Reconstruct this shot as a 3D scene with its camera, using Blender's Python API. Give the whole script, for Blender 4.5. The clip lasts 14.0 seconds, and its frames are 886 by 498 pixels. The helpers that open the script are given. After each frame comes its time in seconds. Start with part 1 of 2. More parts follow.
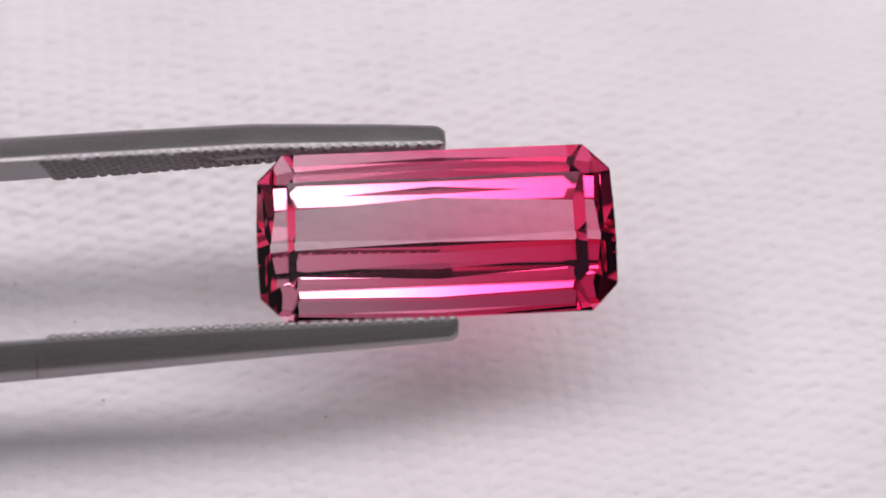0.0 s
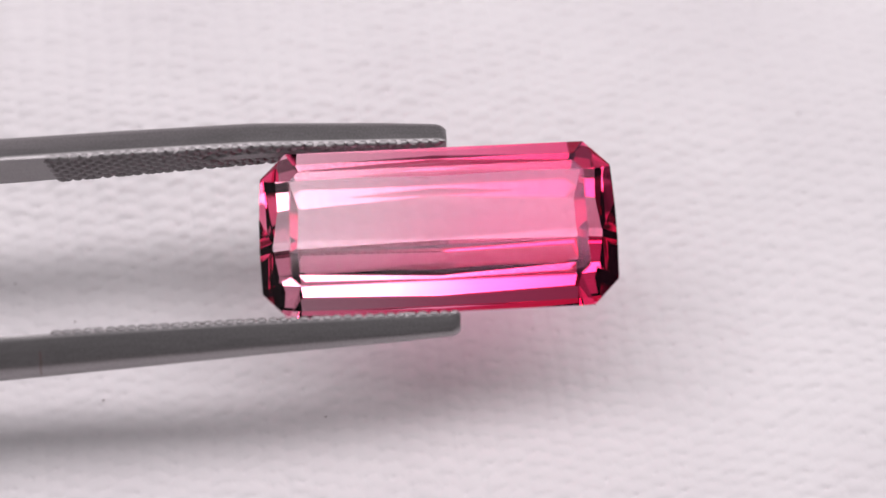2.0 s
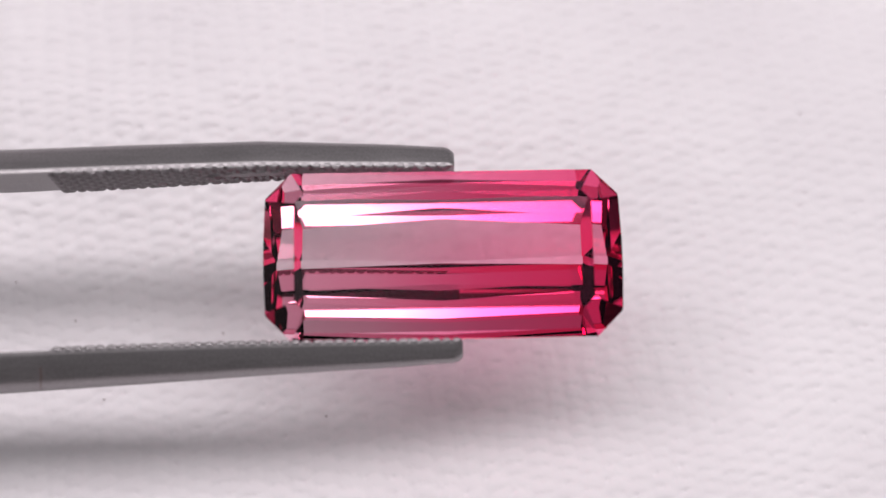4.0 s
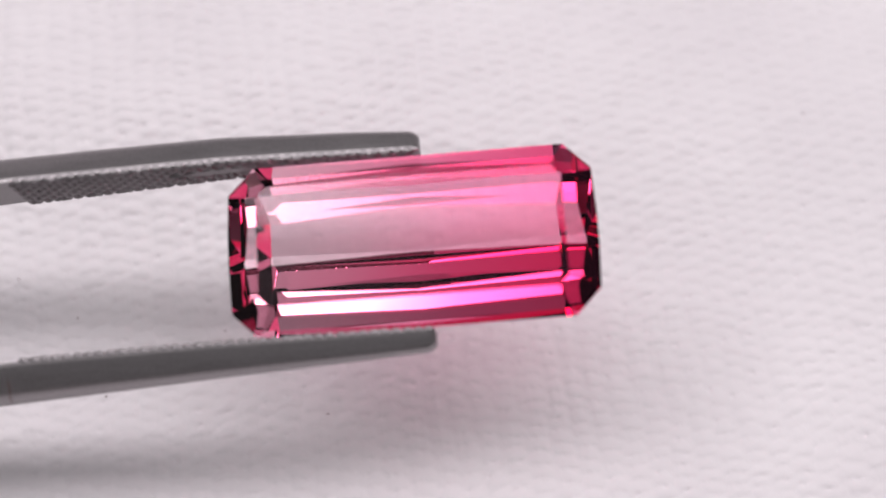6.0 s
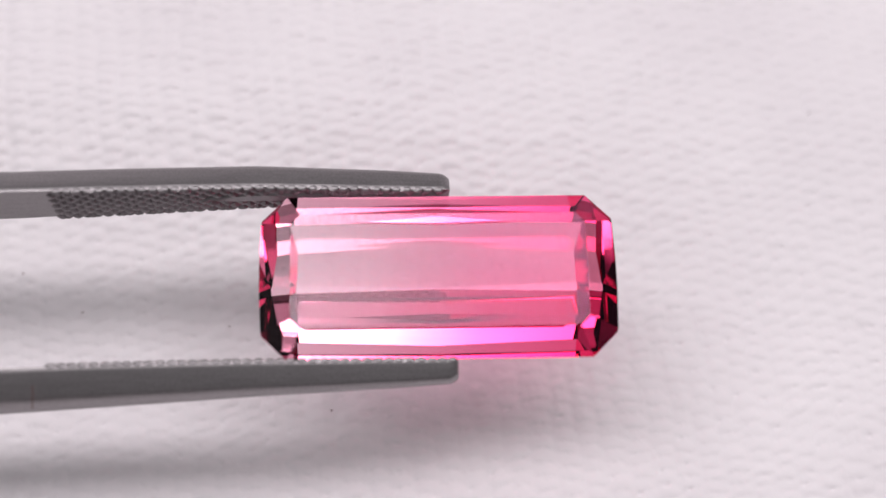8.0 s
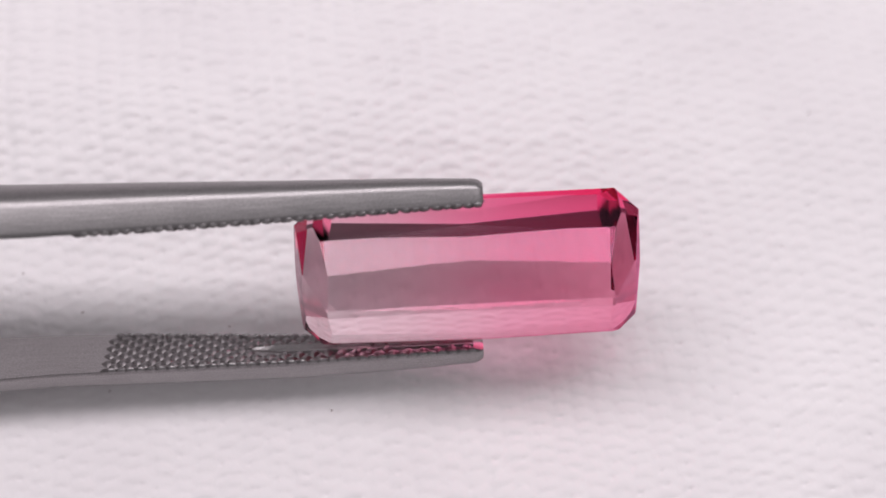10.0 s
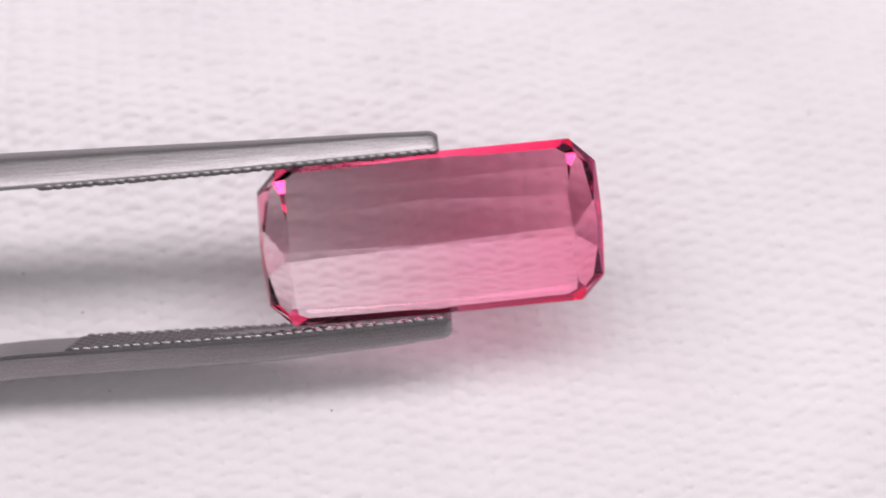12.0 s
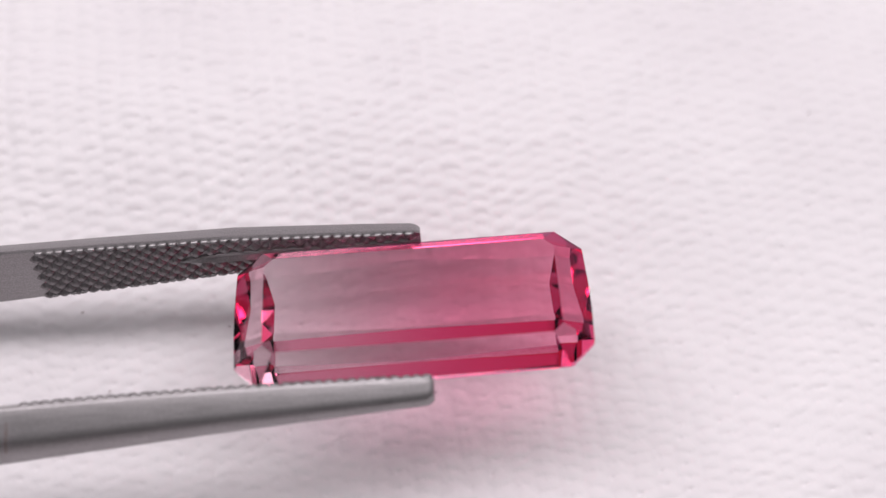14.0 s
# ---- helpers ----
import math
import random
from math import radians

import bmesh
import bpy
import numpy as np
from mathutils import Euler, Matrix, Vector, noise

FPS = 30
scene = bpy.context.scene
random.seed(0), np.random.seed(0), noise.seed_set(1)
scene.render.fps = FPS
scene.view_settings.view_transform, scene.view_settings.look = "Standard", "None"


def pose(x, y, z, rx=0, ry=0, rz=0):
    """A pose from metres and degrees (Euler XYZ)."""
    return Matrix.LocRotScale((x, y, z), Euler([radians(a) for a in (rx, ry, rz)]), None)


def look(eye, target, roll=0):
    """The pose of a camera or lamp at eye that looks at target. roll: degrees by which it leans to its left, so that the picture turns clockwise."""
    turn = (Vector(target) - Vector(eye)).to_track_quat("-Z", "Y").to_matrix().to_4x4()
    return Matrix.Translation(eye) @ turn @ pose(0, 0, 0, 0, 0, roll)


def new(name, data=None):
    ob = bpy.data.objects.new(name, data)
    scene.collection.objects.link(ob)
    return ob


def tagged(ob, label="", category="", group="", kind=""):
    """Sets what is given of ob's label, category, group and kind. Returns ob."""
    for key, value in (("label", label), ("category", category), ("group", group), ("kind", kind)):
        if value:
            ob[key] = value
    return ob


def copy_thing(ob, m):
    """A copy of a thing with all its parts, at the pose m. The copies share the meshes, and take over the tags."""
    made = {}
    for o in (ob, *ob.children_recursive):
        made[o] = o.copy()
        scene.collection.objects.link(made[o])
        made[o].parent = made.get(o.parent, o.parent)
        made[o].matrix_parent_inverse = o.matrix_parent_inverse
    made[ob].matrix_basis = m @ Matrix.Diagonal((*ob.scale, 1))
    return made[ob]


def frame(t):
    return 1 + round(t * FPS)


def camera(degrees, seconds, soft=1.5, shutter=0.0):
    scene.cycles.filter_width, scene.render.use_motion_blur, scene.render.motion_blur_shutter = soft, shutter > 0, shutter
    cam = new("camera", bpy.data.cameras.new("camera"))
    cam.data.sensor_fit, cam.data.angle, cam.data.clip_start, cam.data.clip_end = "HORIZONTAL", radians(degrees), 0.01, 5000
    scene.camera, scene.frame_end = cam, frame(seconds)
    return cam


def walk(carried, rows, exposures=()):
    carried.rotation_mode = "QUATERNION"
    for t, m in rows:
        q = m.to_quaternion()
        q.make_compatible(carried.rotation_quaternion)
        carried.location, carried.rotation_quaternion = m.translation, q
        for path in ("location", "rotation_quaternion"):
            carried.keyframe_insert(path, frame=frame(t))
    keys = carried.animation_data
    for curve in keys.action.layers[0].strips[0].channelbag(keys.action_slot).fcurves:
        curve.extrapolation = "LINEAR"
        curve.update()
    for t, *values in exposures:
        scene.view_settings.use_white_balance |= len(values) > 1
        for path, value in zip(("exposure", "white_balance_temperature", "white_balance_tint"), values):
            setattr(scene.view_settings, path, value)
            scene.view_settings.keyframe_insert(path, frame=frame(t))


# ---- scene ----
MM = 0.001

# The camera stands on its stand over the cloth and is nudged once, by a hair, when the stone is turned.
cam = camera(32.0, 14.0, soft=1.5, shutter=0.5)
cam.data.dof.use_dof = True
cam.data.dof.focus_distance = 0.0625
cam.data.dof.aperture_fstop = 30.0
EYE = Vector((0.0, -0.02227, 0.06352))
AIM = Vector((0.0, 0.0, 0.0084))
NUDGED = AIM + Vector((-0.0003, -0.0002, 0.0))
walk(cam, [(0.0, look(EYE, AIM)), (3.2, look(EYE, AIM)), (5.3, look(EYE, AIM.lerp(NUDGED, 0.35))),
           (6.2, look(EYE, AIM.lerp(NUDGED, 0.5))), (6.8, look(EYE, NUDGED)), (14.0, look(EYE, NUDGED))],
     exposures=[(0.0, -0.03), (1.5, -0.04), (2.0, 0.05), (2.5, -0.01), (3.2, 0.08), (5.5, 0.09), (6.2, 0.02), (7.0, -0.06), (7.6, 0.08),
                (8.1, 0.06), (8.7, 0.04), (10.8, 0.14), (14.0, 0.19)])

# Where the stone and the tweezers are, together, from moment to moment.
HELD = [
    (0.0, pose(-0.00024, 0.00083, 0.00801, 10.94, 1.34, 3.11)),
    (0.5, pose(-0.00024, 0.00079, 0.00780, 12.00, 0.56, 2.81)),
    (1.0, pose(-0.00030, 0.00080, 0.00823, 15.46, 1.08, 2.66)),
    (1.5, pose(-0.00024, 0.00060, 0.00798, 14.30, 0.68, 2.60)),
    (2.0, pose(-0.00018, 0.00108, 0.00780, 7.80, 0.72, 3.17)),
    (2.5, pose(-0.00022, 0.00061, 0.00817, 14.83, 1.04, 2.45)),
    (3.0, pose(-0.00039, 0.00093, 0.00838, 10.18, 0.95, 2.69)),
    (3.2, pose(0.00004, -0.00003, 0.00764, 11.30, 2.04, 1.71)),
    (5.3, pose(-0.00100, 0.00093, 0.00896, 7.86, -1.48, 2.04)),
    (5.5, pose(-0.00263, 0.00200, 0.01045, 9.46, -2.70, 5.56)),
    (5.8, pose(-0.00156, 0.00010, 0.01021, 7.25, -5.27, 3.77)),
    (6.0, pose(-0.00128, -0.00032, 0.00975, 8.25, -4.22, 3.50)),
    (6.5, pose(-0.00077, -0.00088, 0.00850, 5.23, -1.39, 2.44)),
    (6.7, pose(0.00065, -0.00037, 0.00852, 11.74, 0.78, 1.73)),
    (7.0, pose(0.00319, -0.00213, 0.00831, 12.39, 1.75, -1.10)),
    (7.3, pose(0.00235, -0.00272, 0.00722, 8.27, 5.34, -0.63)),
    (7.5, pose(0.00115, -0.00195, 0.00657, 11.38, 3.32, -0.35)),
    (8.0, pose(-0.00046, -0.00086, 0.00713, 3.12, 2.52, 2.46)),
    (8.1, pose(-0.00022, -0.00076, 0.00756, -5.73, 4.26, 3.03)),
    (8.3, pose(-0.00075, 0.00072, 0.00819, -44.03, 3.02, 5.52)),
    (8.5, pose(-0.00048, 0.00022, 0.00785, -64.38, 3.65, 5.81)),
    (8.7, pose(0.00075, -0.00019, 0.00764, -75.21, 1.00, 6.34)),
    (9.4, pose(0.00073, 0.00001, 0.00681, -98.85, 0.64, 4.94)),
    (10.1, pose(0.00071, 0.00032, 0.00479, -134.30, -0.86, 3.38)),
    (10.8, pose(0.00070, 0.00049, 0.00385, -154.6, -2.01, 3.00)),
    (11.0, pose(0.00062, 0.00071, 0.00359, -158.64, -1.44, 3.44)),
    (11.5, pose(0.00064, 0.00062, 0.00371, -158.81, -1.24, 3.45)),
    (12.0, pose(-0.00082, 0.00169, 0.00537, -150.0, -3.36, 5.27)),
    (12.2, pose(-0.00164, 0.00054, 0.00663, -127.67, -3.70, 5.79)),
    (12.3, pose(-0.00174, 0.00025, 0.00617, -124.22, -3.02, 5.42)),
    (12.5, pose(-0.00209, -0.00121, 0.00558, -108.49, -2.50, 5.12)),
    (12.7, pose(-0.00220, -0.00218, 0.00553, -82.22, -1.08, 5.20)),
    (12.9, pose(-0.00183, -0.00264, 0.00517, -65.08, -0.02, 5.25)),
    (13.0, pose(-0.00116, -0.00212, 0.00588, -54.6, -0.52, 4.62)),
    (13.2, pose(-0.00086, -0.00206, 0.00588, -34.73, -0.44, 4.60)),
    (13.5, pose(-0.00117, -0.00203, 0.00625, -26.03, -1.78, 4.35)),
    (14.0, pose(-0.00149, -0.00199, 0.00651, -17.65, -1.98, 4.69)),
]

# ---- light: a bright room, and one long soft lamp overhead, a little behind the stone ----
world = bpy.data.worlds.new("room_light")
scene.world = world
world.use_nodes = True
wt = world.node_tree
wbg = wt.nodes["Background"]
wgeo = wt.nodes.new("ShaderNodeTexCoord")
wsep = wt.nodes.new("ShaderNodeSeparateXYZ")
wramp = wt.nodes.new("ShaderNodeMapRange")
wmix = wt.nodes.new("ShaderNodeMix")
wmix.data_type = "RGBA"
wramp.inputs["From Min"].default_value, wramp.inputs["From Max"].default_value = 0.0, 1.0
wmix.inputs["A"].default_value = (0.10, 0.093, 0.097, 1)
wmix.inputs["B"].default_value = (0.74, 0.71, 0.74, 1)
wt.links.new(wgeo.outputs["Generated"], wsep.inputs[0])
wt.links.new(wsep.outputs["Z"], wramp.inputs["Value"])
wt.links.new(wramp.outputs[0], wmix.inputs["Factor"])
wt.links.new(wmix.outputs["Result"], wbg.inputs["Color"])
wbg.inputs["Strength"].default_value = 0.60

lamp_data = bpy.data.lights.new("soft_lamp", "AREA")
lamp_data.shape, lamp_data.size, lamp_data.size_y = "RECTANGLE", 0.72, 0.120
lamp_data.energy = 1.46
lamp_data.color = (1.0, 0.93, 0.967)
lamp = new("soft_lamp", lamp_data)
lamp.matrix_world = look((0.0, 0.1020, 0.405), (0.0, 0.0, 0.008))


# ---- materials ----
def material(name):
    m = bpy.data.materials.new(name)
    m.use_nodes = True
    return m, m.node_tree.nodes, m.node_tree.links, m.node_tree.nodes["Principled BSDF"]


def ramp(nodes, stops):
    r = nodes.new("ShaderNodeValToRGB")
    while len(r.color_ramp.elements) < len(stops):
        r.color_ramp.elements.new(0.5)
    for e, (p, c) in zip(r.color_ramp.elements, stops):
        e.position, e.color = p, (*c, 1)
    return r


def cloth_material():
    m, n, l, b = material("white_cotton")
    tc = n.new("ShaderNodeTexCoord")
    big = n.new("ShaderNodeTexNoise")
    big.inputs["Scale"].default_value, big.inputs["Detail"].default_value = 90.0, 3.0
    fine = n.new("ShaderNodeTexNoise")
    fine.inputs["Scale"].default_value, fine.inputs["Detail"].default_value = 9000.0, 4.0
    r = ramp(n, [(0.3, (0.80, 0.765, 0.785)), (0.7, (0.86, 0.83, 0.845))])
    bump = n.new("ShaderNodeBump")
    bump.inputs["Strength"].default_value, bump.inputs["Distance"].default_value = 0.35, 0.00004
    for x in (big, fine):
        l.new(tc.outputs["Object"], x.inputs["Vector"])
    l.new(big.outputs["Fac"], r.inputs["Fac"])
    l.new(r.outputs["Color"], b.inputs["Base Color"])
    l.new(fine.outputs["Fac"], bump.inputs["Height"])
    l.new(bump.outputs["Normal"], b.inputs["Normal"])
    b.inputs["Roughness"].default_value = 0.85
    b.inputs["Specular IOR Level"].default_value = 0.2
    b.inputs["Sheen Weight"].default_value = 0.03
    return m


def steel_material(name, base, rough, grain=0.25):
    m, n, l, b = material(name)
    tc = n.new("ShaderNodeTexCoord")
    stretch = n.new("ShaderNodeMapping")
    stretch.inputs["Scale"].default_value = (700.0, 11000.0, 11000.0)
    brushed = n.new("ShaderNodeTexNoise")
    brushed.inputs["Scale"].default_value, brushed.inputs["Detail"].default_value = 1.0, 5.0
    blot = n.new("ShaderNodeTexNoise")
    blot.inputs["Scale"].default_value, blot.inputs["Detail"].default_value = 600.0, 4.0
    speck = n.new("ShaderNodeTexNoise")
    speck.inputs["Scale"].default_value, speck.inputs["Detail"].default_value = 16000.0, 2.0
    mixed = n.new("ShaderNodeMath")
    mixed.operation = "MULTIPLY_ADD"
    mixed.inputs[1].default_value = 0.7
    half = n.new("ShaderNodeMath")
    half.operation = "MULTIPLY"
    half.inputs[1].default_value = 0.3
    r = ramp(n, [(0.36, tuple(c * 0.84 for c in base)), (0.50, base), (0.64, tuple(min(1.0, c * 1.16) for c in base))])
    l.new(tc.outputs["Object"], speck.inputs["Vector"])
    l.new(brushed.outputs["Fac"], half.inputs[0])
    l.new(speck.outputs["Fac"], mixed.inputs[0])
    l.new(half.outputs[0], mixed.inputs[2])
    l.new(mixed.outputs[0], r.inputs["Fac"])
    rr = n.new("ShaderNodeMapRange")
    rr.inputs["To Min"].default_value, rr.inputs["To Max"].default_value = rough - 0.06, rough + 0.08
    bump = n.new("ShaderNodeBump")
    bump.inputs["Strength"].default_value, bump.inputs["Distance"].default_value = grain, 0.00001
    l.new(tc.outputs["Object"], stretch.inputs["Vector"])
    l.new(stretch.outputs[0], brushed.inputs["Vector"])
    l.new(tc.outputs["Object"], blot.inputs["Vector"])
    l.new(blot.outputs["Fac"], rr.inputs["Value"])
    l.new(rr.outputs[0], b.inputs["Roughness"])
    l.new(r.outputs["Color"], b.inputs["Base Color"])
    l.new(brushed.outputs["Fac"], bump.inputs["Height"])
    l.new(bump.outputs["Normal"], b.inputs["Normal"])
    b.inputs["Metallic"].default_value = 1.0
    return m


def stone_material():
    """Tourmaline: pale greyish pink at one end, hot pink at the other; the colour builds up with each crossing."""
    m, n, l, b = material("pink_tourmaline")
    n.remove(b)
    passing, turned = n.new("ShaderNodeBsdfRefraction"), n.new("ShaderNodeBsdfGlossy")
    passing.inputs["IOR"].default_value = 1.655
    passing.inputs["Roughness"].default_value = turned.inputs["Roughness"].default_value = 0.0
    fresnel, both = n.new("ShaderNodeFresnel"), n.new("ShaderNodeMixShader")
    fresnel.inputs["IOR"].default_value = 1.655
    tc = n.new("ShaderNodeTexCoord")
    sep = n.new("ShaderNodeSeparateXYZ")
    noise_tex = n.new("ShaderNodeTexNoise")
    noise_tex.inputs["Scale"].default_value, noise_tex.inputs["Detail"].default_value = 1.0, 3.0
    stretch = n.new("ShaderNodeMapping")
    stretch.inputs["Scale"].default_value = (150.0, 1800.0, 1800.0)
    add = n.new("ShaderNodeMath")
    add.operation = "MULTIPLY_ADD"
    add.inputs[1].default_value = 0.0016
    mr = n.new("ShaderNodeMapRange")
    mr.inputs["From Min"].default_value, mr.inputs["From Max"].default_value = -0.0062, 0.0078
    r = ramp(n, [(0.0, (0.99, 0.92, 0.94)), (0.3, (0.995, 0.86, 0.90)), (0.62, (1.0, 0.70, 0.80)), (1.0, (1.0, 0.57, 0.70))])
    r2 = ramp(n, [(0.0, (0.99, 0.72, 0.80)), (0.3, (0.995, 0.60, 0.72)), (0.62, (1.0, 0.38, 0.58)), (1.0, (1.0, 0.27, 0.50))])
    l.new(tc.outputs["Object"], sep.inputs[0])
    l.new(tc.outputs["Object"], stretch.inputs["Vector"])
    l.new(stretch.outputs[0], noise_tex.inputs["Vector"])
    l.new(noise_tex.outputs["Fac"], add.inputs[0])
    l.new(sep.outputs["X"], add.inputs[2])
    l.new(add.outputs[0], mr.inputs["Value"])
    l.new(mr.outputs[0], r.inputs["Fac"])
    l.new(mr.outputs[0], r2.inputs["Fac"])
    l.new(r.outputs["Color"], passing.inputs["Color"])
    l.new(r2.outputs["Color"], turned.inputs["Color"])
    l.new(fresnel.outputs[0], both.inputs["Fac"])
    l.new(passing.outputs[0], both.inputs[1])
    l.new(turned.outputs[0], both.inputs[2])
    l.new(both.outputs[0], n["Material Output"].inputs["Surface"])
    return m


def wood_material():
    m, n, l, b = material("pale_table")
    tc = n.new("ShaderNodeTexCoord")
    mp = n.new("ShaderNodeMapping")
    mp.inputs["Scale"].default_value = (3.0, 60.0, 60.0)
    t = n.new("ShaderNodeTexNoise")
    t.inputs["Detail"].default_value = 6.0
    r = ramp(n, [(0.3, (0.20, 0.13, 0.08)), (0.7, (0.32, 0.22, 0.14))])
    l.new(tc.outputs["Object"], mp.inputs["Vector"])
    l.new(mp.outputs[0], t.inputs["Vector"])
    l.new(t.outputs["Fac"], r.inputs["Fac"])
    l.new(r.outputs["Color"], b.inputs["Base Color"])
    b.inputs["Roughness"].default_value = 0.45
    return m


CLOTH = cloth_material()
STEEL = steel_material("satin_steel", (0.29, 0.275, 0.28), 0.38, 0.6)
KNURL = steel_material("knurled_steel", (0.21, 0.195, 0.20), 0.36)
STONE = stone_material()
LINT = material("dark_lint")[0]
LINT.node_tree.nodes["Principled BSDF"].inputs["Base Color"].default_value = (0.16, 0.09, 0.09, 1)
LINT.node_tree.nodes["Principled BSDF"].inputs["Roughness"].default_value = 0.9
WOOD = wood_material()


def mesh_object(name, bm, mat, parent=None, label="", smooth=False):
    me = bpy.data.meshes.new(name)
    bm.to_mesh(me)
    bm.free()
    me.materials.append(mat)
    if smooth:
        for p in me.polygons:
            p.use_smooth = True
    ob = new(name, me)
    ob.parent = parent
    if label:
        ob["label"] = label
    return ob


def part(name, bm, mat, parent, label="", smooth=False):
    return mesh_object(name, bm, mat, parent, label, smooth)


# ---- the table and the cloth ----
def build_table():
    bm = bmesh.new()
    bmesh.ops.create_cube(bm, size=1.0)
    bmesh.ops.scale(bm, vec=(1.6, 1.0, 0.03), verts=bm.verts)
    bmesh.ops.bevel(bm, geom=bm.edges[:], offset=0.004, segments=3, affect="EDGES")
    ob = mesh_object("tabletop", bm, WOOD)
    ob.location = (0, 0.05, -0.0225)
    return tagged(ob, "plain wooden tabletop under the white cloth", "table", kind="structure")


def span(lo, a, b, hi, fine, coarse):
    return np.concatenate([np.linspace(lo, a, coarse, endpoint=False), np.arange(a, b, fine), np.linspace(b, hi, coarse)])


def build_cloth():
    """A thick white cloth: staggered puffs between small dimples, over soft swells."""
    xs = span(-0.16, -0.0265, 0.0265, 0.16, 0.000075, 70)
    ys = span(-0.12, -0.0165, 0.0215, 0.15, 0.000075, 70)
    X, Y = np.meshgrid(xs, ys)
    rng = np.random.default_rng(4)

    def soft(count, scale, power):
        total = np.zeros_like(X)
        for _ in range(count):
            a, k, p = rng.uniform(0, 2 * math.pi), rng.uniform(0.5, 1.5) / scale, rng.uniform(0, 2 * math.pi)
            total += np.sin(2 * math.pi * k * (X * math.cos(a) + Y * math.sin(a)) + p)
        return power * total / math.sqrt(count)

    turn = radians(8.5)
    U = X * math.cos(turn) + Y * math.sin(turn) + soft(6, 0.006, 0.00014) + soft(6, 0.0016, 0.00003)
    V = -X * math.sin(turn) + Y * math.cos(turn) + soft(6, 0.007, 0.00014) + soft(6, 0.0017, 0.00003)
    pu, pv = 0.00100, 0.00060
    gu, gv = U / pu, V / pv
    total, pits = np.zeros_like(X), np.zeros_like(X)
    base_column = np.round(gu)
    for di in (-1, 0, 1):
        column = base_column + di
        shift = 0.5 * np.mod(column, 2)
        base_row = np.round(gv - shift)
        for dj in (-1, 0, 1):
            row = base_row + dj
            chance = np.modf(np.abs(np.sin(row * 12.9898 + column * 78.233) * 43758.5453))[0]
            other = np.modf(chance * 57.31)[0]
            across = gu - column + 0.22 * (chance - 0.5)
            along = gv - row - shift + 0.18 * (other - 0.5) + 0.45 * across ** 2
            skew = np.where(along < 0, along * 1.5, along * 0.8)
            total += ((0.75 + 0.5 * other) * np.exp(-2.4 * across ** 2 - 2.0 * skew ** 2)) ** 3
            wide = 0.07 + 0.09 * other
            pits += chance ** 1.7 * np.exp(-((across - 0.5 * (other - 0.5)) / wide) ** 2 - ((along + 0.50) / 0.13) ** 2)
    puff = total ** (1 / 3)
    near = np.clip((0.034 - np.abs(X)) / 0.006, 0, 1) * np.clip((0.030 - np.abs(Y - 0.002)) / 0.006, 0, 1)
    # puffs deeper at back left: shape stands in for stronger light and focus there
    raked_relief = 0.78 + 0.34 * np.clip((Y - 0.001) / 0.004, 0, 1) * np.clip((0.014 - X) / 0.012, 0, 1)
    Z = (0.00021 * raked_relief * puff - 0.00011 * pits + soft(20, 0.0004, 0.000007) - 0.00015) * near
    Z += soft(5, 0.03, 0.00016) + soft(4, 0.06, 0.0003) * np.clip(np.hypot(X, Y) / 0.03, 0, 1)
    rise = np.clip((Y - 0.0005 + 0.10 * X) / 0.0085, 0, 1)
    Z += 0.0010 * (3 * rise ** 2 - 2 * rise ** 3) * np.clip((0.016 - X) / 0.02, 0.25, 1)   # a low swell behind the stone
    Z -= 0.0036 * np.clip((Y - 0.0085) / 0.02, 0, 1) ** 1.5
    Z -= 0.0055 * np.clip((-X - 0.0198) / 0.020, 0, 1) ** 1.3      # it sinks away under the handle of the tweezers
    Z += 0.045 * np.clip((Y - 0.035) / 0.115, 0, 1) ** 1.8      # it is drawn up behind, unseen: an added reflector that brightens the stone
    h, w = X.shape
    me = bpy.data.meshes.new("cloth")
    co = np.stack([X, Y, Z + 0.00015], -1).reshape(-1, 3).astype(np.float32)
    i = np.arange(h * w, dtype=np.int32).reshape(h, w)
    quads = np.stack([i[:-1, :-1], i[:-1, 1:], i[1:, 1:], i[1:, :-1]], -1).reshape(-1, 4)
    me.vertices.add(len(co))
    me.vertices.foreach_set("co", co.ravel())
    me.loops.add(quads.size)
    me.loops.foreach_set("vertex_index", quads.ravel())
    me.polygons.add(len(quads))
    me.polygons.foreach_set("loop_start", np.arange(0, quads.size, 4, dtype=np.int32))
    me.polygons.foreach_set("use_smooth", np.ones(len(quads), dtype=bool))
    me.update(calc_edges=True)
    me.materials.append(CLOTH)
    ob = new("cloth", me)
    tagged(ob, "white textured cotton cloth with small dimples, softly rumpled", "cloth", kind="structure")

    def height(x, y):
        return float(Z[np.abs(ys - y).argmin(), np.abs(xs - x).argmin()]) + 0.00015

    return ob, height


# ---- the stone ----
def facet(az, el, dist):
    """A facet plane: outward azimuth and elevation in degrees, and its distance from the middle in mm."""
    a, e = radians(az), radians(el)
    return Vector((math.cos(a) * math.cos(e), math.sin(a) * math.cos(e), math.sin(e))), dist


def through_point(az, el, p):
    n, _ = facet(az, el, 0)
    return n, n.dot(Vector(p))


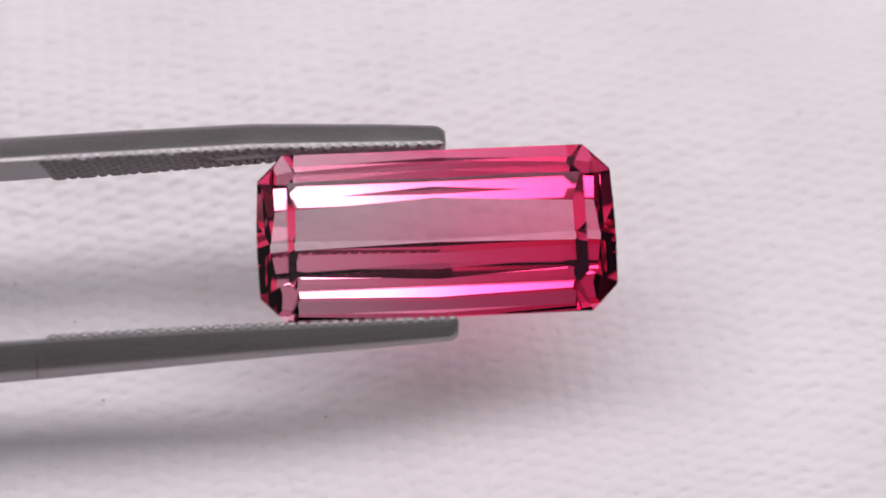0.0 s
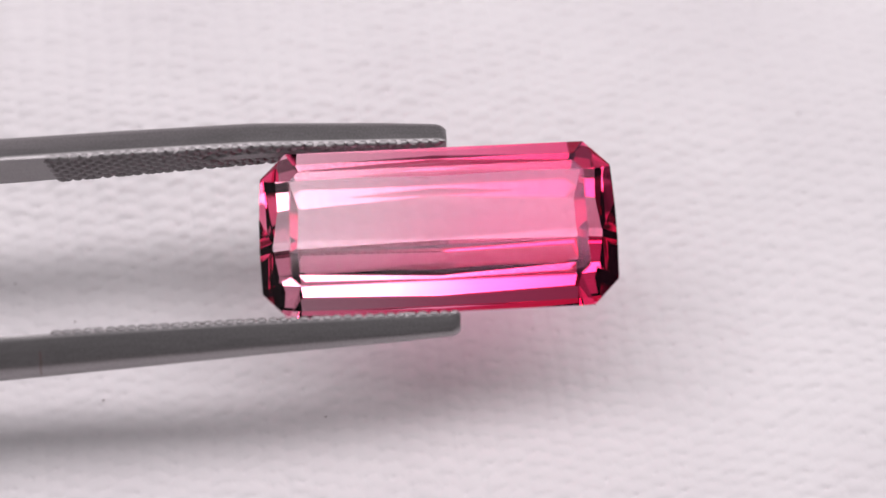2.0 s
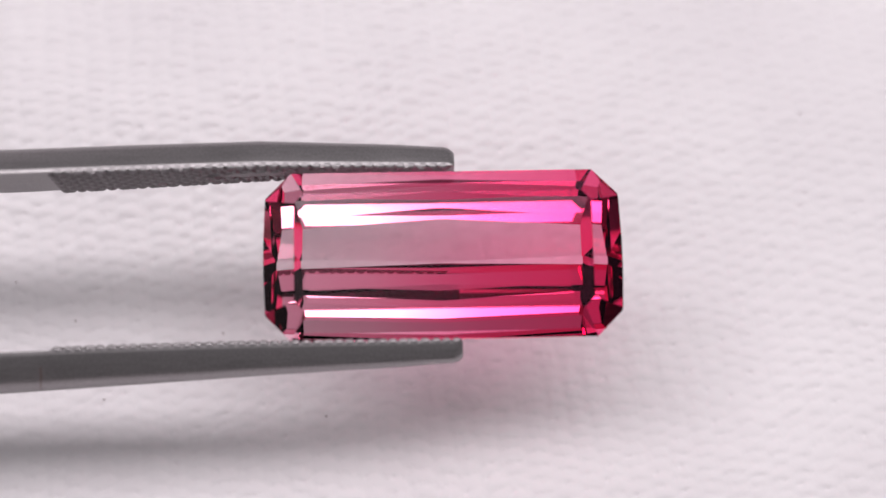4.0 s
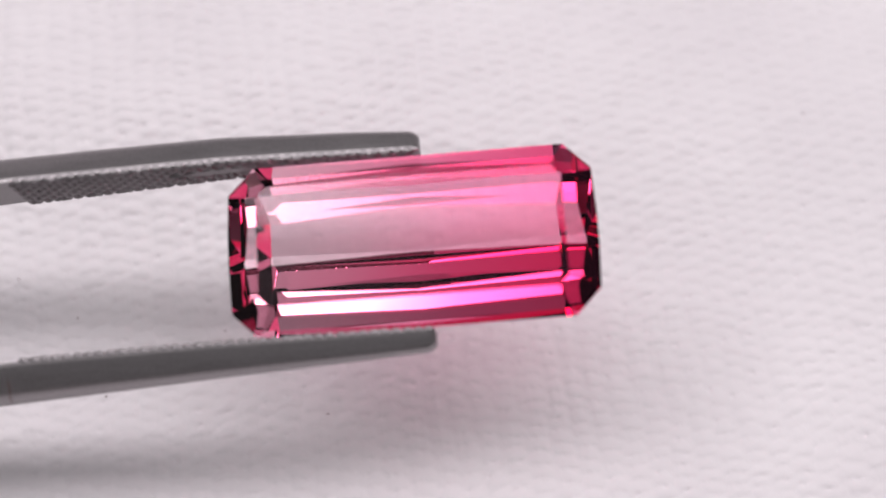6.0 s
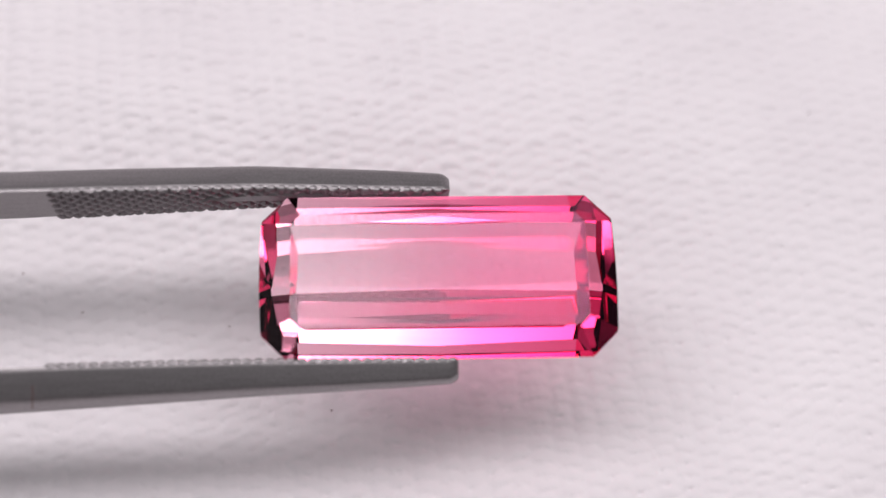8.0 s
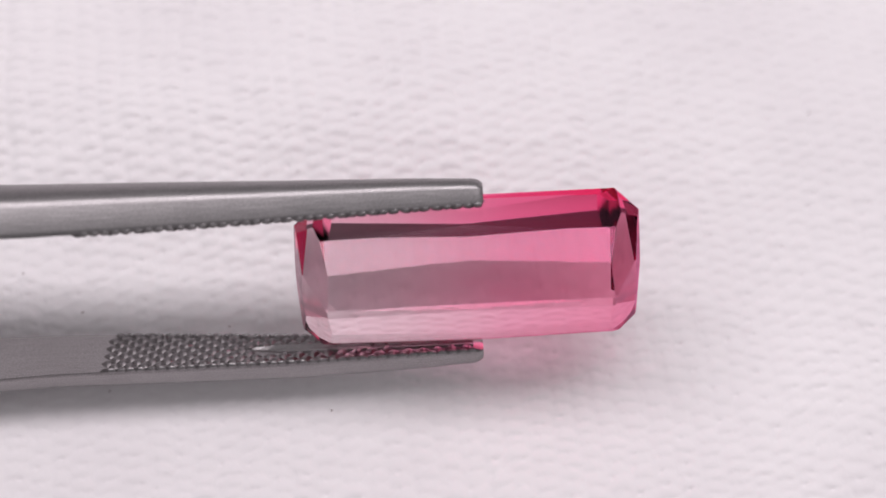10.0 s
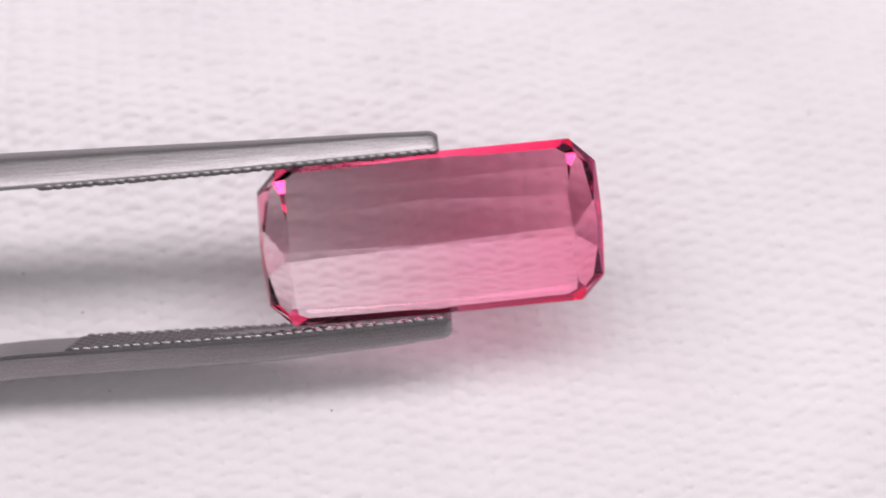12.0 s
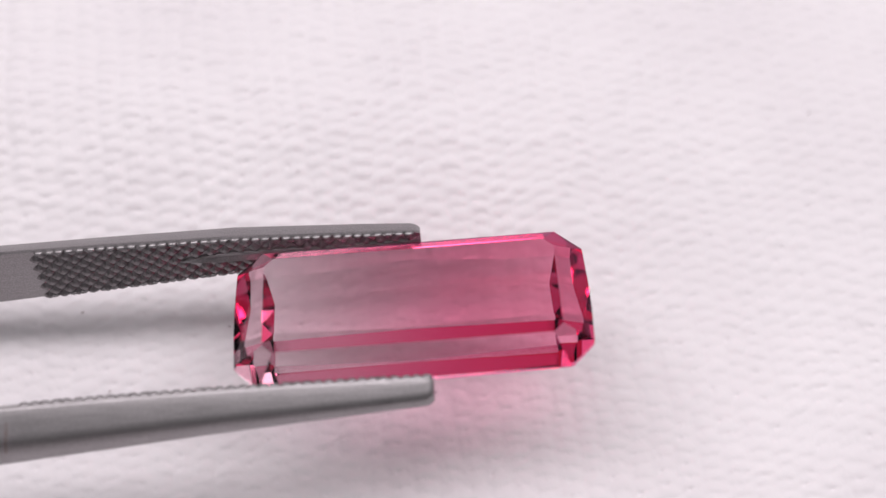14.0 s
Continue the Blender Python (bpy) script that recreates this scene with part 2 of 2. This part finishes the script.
def stone_planes():
    half_l, half_w, cut = 6.98, 3.32, 1.08
    keel = 3.275
    planes = [facet(0, 90, 0.94)]                                   # table
    for s in (0, 180):
        sx = 1 if s == 0 else -1
        planes.append(facet(s, 0, half_l))                          # girdle ends
        planes.append(through_point(s, 55, (sx * half_l, 0, 0.07)))   # crown ends
        for way in (-1, 1):
            planes.append(through_point(s + 3.0 * way, -13, (sx * half_l, 0, -0.07)))
        planes.append(through_point(s, -31, (sx * 6.52, 0, -1.65)))   # the kite at each end of the keel
        planes.append(through_point(s, -88.7, (0, 0, -keel)))         # the keel is a hair flattened towards its ends
    for s in (90, 270):
        sy = 1 if s == 90 else -1
        planes.append(facet(s, 0, half_w))                          # girdle sides
        planes.append(through_point(s, 50, (0, sy * half_w, 0.07)))   # crown sides
        for way in (-1, 1):                                         # pavilion steps, each of two halves a little askew
            planes.append(through_point(s + 0.7 * way, -30, (0, sy * half_w, -0.07)))
            planes.append(through_point(s + 1.4 * way, -34, (0, sy * 2.95, -0.71)))
            planes.append(through_point(s + 1.0 * way, -38.5, (0, sy * 2.62, -1.20)))
            planes.append(through_point(s + 1.5 * way, -45, (0, sy * 2.32, -1.577)))
            planes.append(through_point(s + 0.5 * way, -57.6, (0, 0, -keel - 0.02)))
    for az in (45, 135, 225, 315):
        sx, sy = (1 if az in (45, 315) else -1), (1 if az in (45, 135) else -1)
        p = (sx * (half_l - cut / 2), sy * (half_w - cut / 2))
        planes.append(through_point(az, 0, (*p, 0)))
        planes.append(through_point(az, 52, (*p, 0.07)))
        planes.append(through_point(az, -22, (*p, -0.07)))
        planes.append(through_point(az - 12 * sx * sy, -38, (p[0] - 0.5 * sx, p[1] - 0.5 * sy, -1.3)))
    return planes


def build_stone():
    bm = bmesh.new()
    bmesh.ops.create_cube(bm, size=30.0)
    for n, d in stone_planes():
        cut = bmesh.ops.bisect_plane(bm, geom=bm.verts[:] + bm.edges[:] + bm.faces[:], dist=1e-5,
                                     plane_co=n * d, plane_no=n, clear_outer=True)
        edges = [e for e in cut["geom_cut"] if isinstance(e, bmesh.types.BMEdge)]
        if edges:
            bmesh.ops.contextual_create(bm, geom=edges)
    bmesh.ops.scale(bm, vec=(MM, MM, MM), verts=bm.verts)
    bmesh.ops.recalc_face_normals(bm, faces=bm.faces)
    root = tagged(new("gemstone"), "long step-cut pink tourmaline, paler at one end, gripped in steel tweezers", "gemstone")
    made = {}
    for face in bm.faces:
        nz = face.normal.z
        name = "table_facet" if nz > 0.99 else "crown" if nz > 0.05 else "girdle" if nz > -0.05 else "pavilion"
        piece = made.setdefault(name, bmesh.new())
        piece.faces.new([piece.verts.new(v.co) for v in face.verts])
    bm.free()
    for name, piece in made.items():
        bmesh.ops.remove_doubles(piece, verts=piece.verts, dist=1e-8)
        part(name, piece, STONE, root)
    return root


# ---- the tweezers ----
def arm_at(x, side):
    """Inner face, thickness, half width and middle (mm) of an arm at x mm along it."""
    xs = (-112.0, -95.0, -60.0, -30.0, -17.0, -12.0, -7.0, -2.0, 0.2)
    if side > 0:
        inner = (0.05, 1.2, 4.0, 3.4, 3.12, 3.28, 3.44, 3.44, 3.44)
        thick = (1.3, 1.3, 1.5, 1.45, 1.30, 1.28, 1.22, 1.04, 0.90)
    else:
        inner = (0.05, 1.2, 4.6, 4.1, 3.60, 3.50, 3.44, 3.44, 3.44)
        thick = (1.3, 1.3, 1.5, 1.5, 1.38, 1.26, 1.08, 0.88, 0.76)
    half = (2.2, 2.3, 2.3, 2.05, 1.50, 1.29, 1.04, 0.80, 0.70)
    if side > 0:
        mid = (0.0, 0.0, 0.0, 0.0, 0.0, 0.0, -0.02, -0.10, -0.12)
    else:
        mid = (-0.6, -0.8, -1.0, -1.05, -0.88, -0.70, -0.54, -0.42, -0.40)
    return [float(np.interp(x, xs, v)) for v in (inner, thick, half, mid)]


def arm_profile():
    """A flat inner face, thin edges, a long bevel on either side and a gently domed back."""
    back = ((1.0, 0.0), (1.0, 0.10), (0.975, 0.16), (0.80, 0.44), (0.62, 0.72), (0.55, 0.81), (0.46, 0.88), (0.32, 0.94), (0.16, 0.985), (0.0, 1.0))
    return [(-z, y) for z, y in back] + list(back[-2::-1])


PROFILE = arm_profile()


def build_arm(side, tip):
    """One arm, lofted along its length, its tip rounded off."""
    bm = bmesh.new()
    stations = list(np.linspace(-112, -34, 40)) + list(np.linspace(-32, tip - 1.0, 44)) + [tip - 0.6, tip - 0.40, tip - 0.24, tip - 0.13, tip - 0.05, tip]
    rings = []
    for x in stations:
        inner, thick, half, mid = arm_at(x, side)
        over = max(0.0, (x - (tip - 0.4)) / 0.4)
        shrink = math.sqrt(max(0.0, 1 - over ** 2 * 0.30))
        ring = []
        for z, y in PROFILE:
            ring.append(bm.verts.new((x * MM, side * (inner + y * thick * (1 - 0.26 * over ** 2)) * MM, (mid + z * half * shrink) * MM)))
        rings.append(ring)
    for a, b in zip(rings, rings[1:]):
        for i in range(len(a)):
            j = (i + 1) % len(a)
            bm.faces.new((a[i], a[j], b[j], b[i]))
    bm.faces.new(rings[0])
    bm.faces.new(rings[-1][::-1])
    bmesh.ops.recalc_face_normals(bm, faces=bm.faces)
    for f in bm.faces:
        f.smooth = True
    for e in bm.edges:
        if len(e.link_faces) == 2 and e.calc_face_angle(0.0) > radians(33):
            e.smooth = False
    return bm


def build_teeth(side, tip):
    """The crossed grip on an arm's inner face: staggered four-sided studs, worn round."""
    bm = bmesh.new()
    pitch, across, k = 0.60, 0.58, 0
    x = -14.9
    while x < tip - 0.15:
        inner, thick, half, mid = arm_at(x, side)
        rows = int(2 * half / across) + 1
        for r in range(rows + 1):
            z = mid - half * 0.98 + (r + 0.5 * (k % 2)) * across
            if z > mid + half * 0.98 or (x > -9.0 and abs(z - mid) < 0.26):
                continue
            rings = []
            for grow, up in ((0.54, -0.02), (0.34, 0.07), (0.20, 0.12), (0.08, 0.135)):
                rings.append([bm.verts.new(((x + dx * grow * pitch) * MM, side * (inner - up) * MM,
                                            max(mid - half, min(mid + half, z + dz * grow * across)) * MM))
                              for dx, dz in ((-1, 0), (-0.6, -0.6), (0, -1), (0.6, -0.6), (1, 0), (0.6, 0.6), (0, 1), (-0.6, 0.6))])
            for a, c in zip(rings, rings[1:]):
                for i in range(8):
                    j = (i + 1) % 8
                    bm.faces.new((a[i], a[j], c[j], c[i]))
            bm.faces.new(rings[-1])
        x += pitch / 2
        k += 1
    bmesh.ops.recalc_face_normals(bm, faces=bm.faces)
    return bm


def build_rim(side, tip):
    """The scalloped rim where the grip runs out at both edges of the inner face: beads added for its glint."""
    bm = bmesh.new()
    x, k = -14.7, 0
    while x < tip - 0.2:
        inner, thick, half, mid = arm_at(x, side)
        for edge in (-1, 1):
            m = Matrix.Translation((x * MM, side * (inner - 0.02) * MM, (mid + edge * (half - 0.05)) * MM)) @ Matrix.Diagonal((0.21, 0.13, 0.08, 1))
            bmesh.ops.create_uvsphere(bm, u_segments=10, v_segments=6, radius=MM, matrix=m)
        x += 0.41 + 0.03 * math.sin(5.0 * k)
        k += 1
    return bm


def build_groove(side, tip):
    """The smooth gripping groove that runs to the tip along the middle of the inner face."""
    bm = bmesh.new()
    rings = []
    for x in np.linspace(-9.3, tip - 0.4, 24):
        inner, thick, half, mid = arm_at(x, side)
        w = 0.27 * min(1.0, (x + 9.4) / 1.6)
        rings.append([bm.verts.new((x * MM, side * (inner - d) * MM, (mid + z) * MM))
                      for z, d in ((-w - 0.03, -0.02), (-w, 0.10), (0.0, 0.006), (w, 0.10), (w + 0.03, -0.02))])
    for a, c in zip(rings, rings[1:]):
        for i in range(4):
            bm.faces.new((a[i], a[i + 1], c[i + 1], c[i]))
    bmesh.ops.recalc_face_normals(bm, faces=bm.faces)
    return bm


def build_scratch(side, x):
    """A hairline across the outer bevel of an arm."""
    bm = bmesh.new()
    inner, thick, half, mid = arm_at(x, side)
    rows = []
    for k, (z, y) in enumerate(PROFILE[10:16]):
        lift = 0.006
        rows.append([bm.verts.new(((x + dx + 0.03 * k) * MM, side * (inner + y * thick + lift) * MM, (mid + z * half + lift) * MM)) for dx in (-0.02, 0.02)])
    for a, c in zip(rows, rows[1:]):
        bm.faces.new((a[0], a[1], c[1], c[0]))
    return bm


def build_tweezers():
    root = tagged(new("tweezers"), "satin stainless steel gem tweezers with knurled tips, holding the stone", "tweezers")
    for side, tip in ((1, 0.5), (-1, 0.66)):
        arm = part("arm", build_arm(side, tip), STEEL, root)
        part("grip_teeth", build_teeth(side, tip), KNURL, arm, "dark diamond-knurled gripping face")
        part("grip_rim", build_rim(side, tip), STEEL, arm, "scalloped edge of the grip, beads added for its glint", smooth=True)
        part("groove", build_groove(side, tip), STEEL, arm, "smooth bright gripping groove")
        if side < 0:
            part("scratch", build_scratch(side, -15.5), LINT, arm, "fine dark scratch")
    return root


table = build_table()
cloth, cloth_height = build_cloth()
stone = build_stone()
tweezers = build_tweezers()


def build_lint():
    """Tiny dark crumbs of lint that lie on the cloth."""
    first = None
    for i, (x, y) in enumerate(((-5.0, -4.27), (-15.95, -0.15), (-9.54, -0.63), (-14.43, -3.62), (-6.83, 6.37), (16.36, 10.13), (-18.7, 1.6))):
        z = cloth_height(x * MM, y * MM)
        m = pose(x * MM, y * MM, z + 0.03 * MM, 0, 0, 67 * i)
        if first is None:
            bm = bmesh.new()
            bmesh.ops.create_icosphere(bm, subdivisions=2, radius=0.04 * MM)
            for v in bm.verts:
                v.co *= 0.75 + 0.5 * noise.noise(v.co * 14000)
                v.co.x *= 1.8
                v.co.z *= 0.6
            first = mesh_object("lint_speck", bm, LINT, smooth=True)
            tagged(first, "tiny dark red crumb of lint on the white cloth", "lint", group="lint on the cloth")
            first.matrix_basis = m
        else:
            copy_thing(first, m)


build_lint()


def motions():
    walk(stone, HELD)
    walk(tweezers, HELD)


motions()
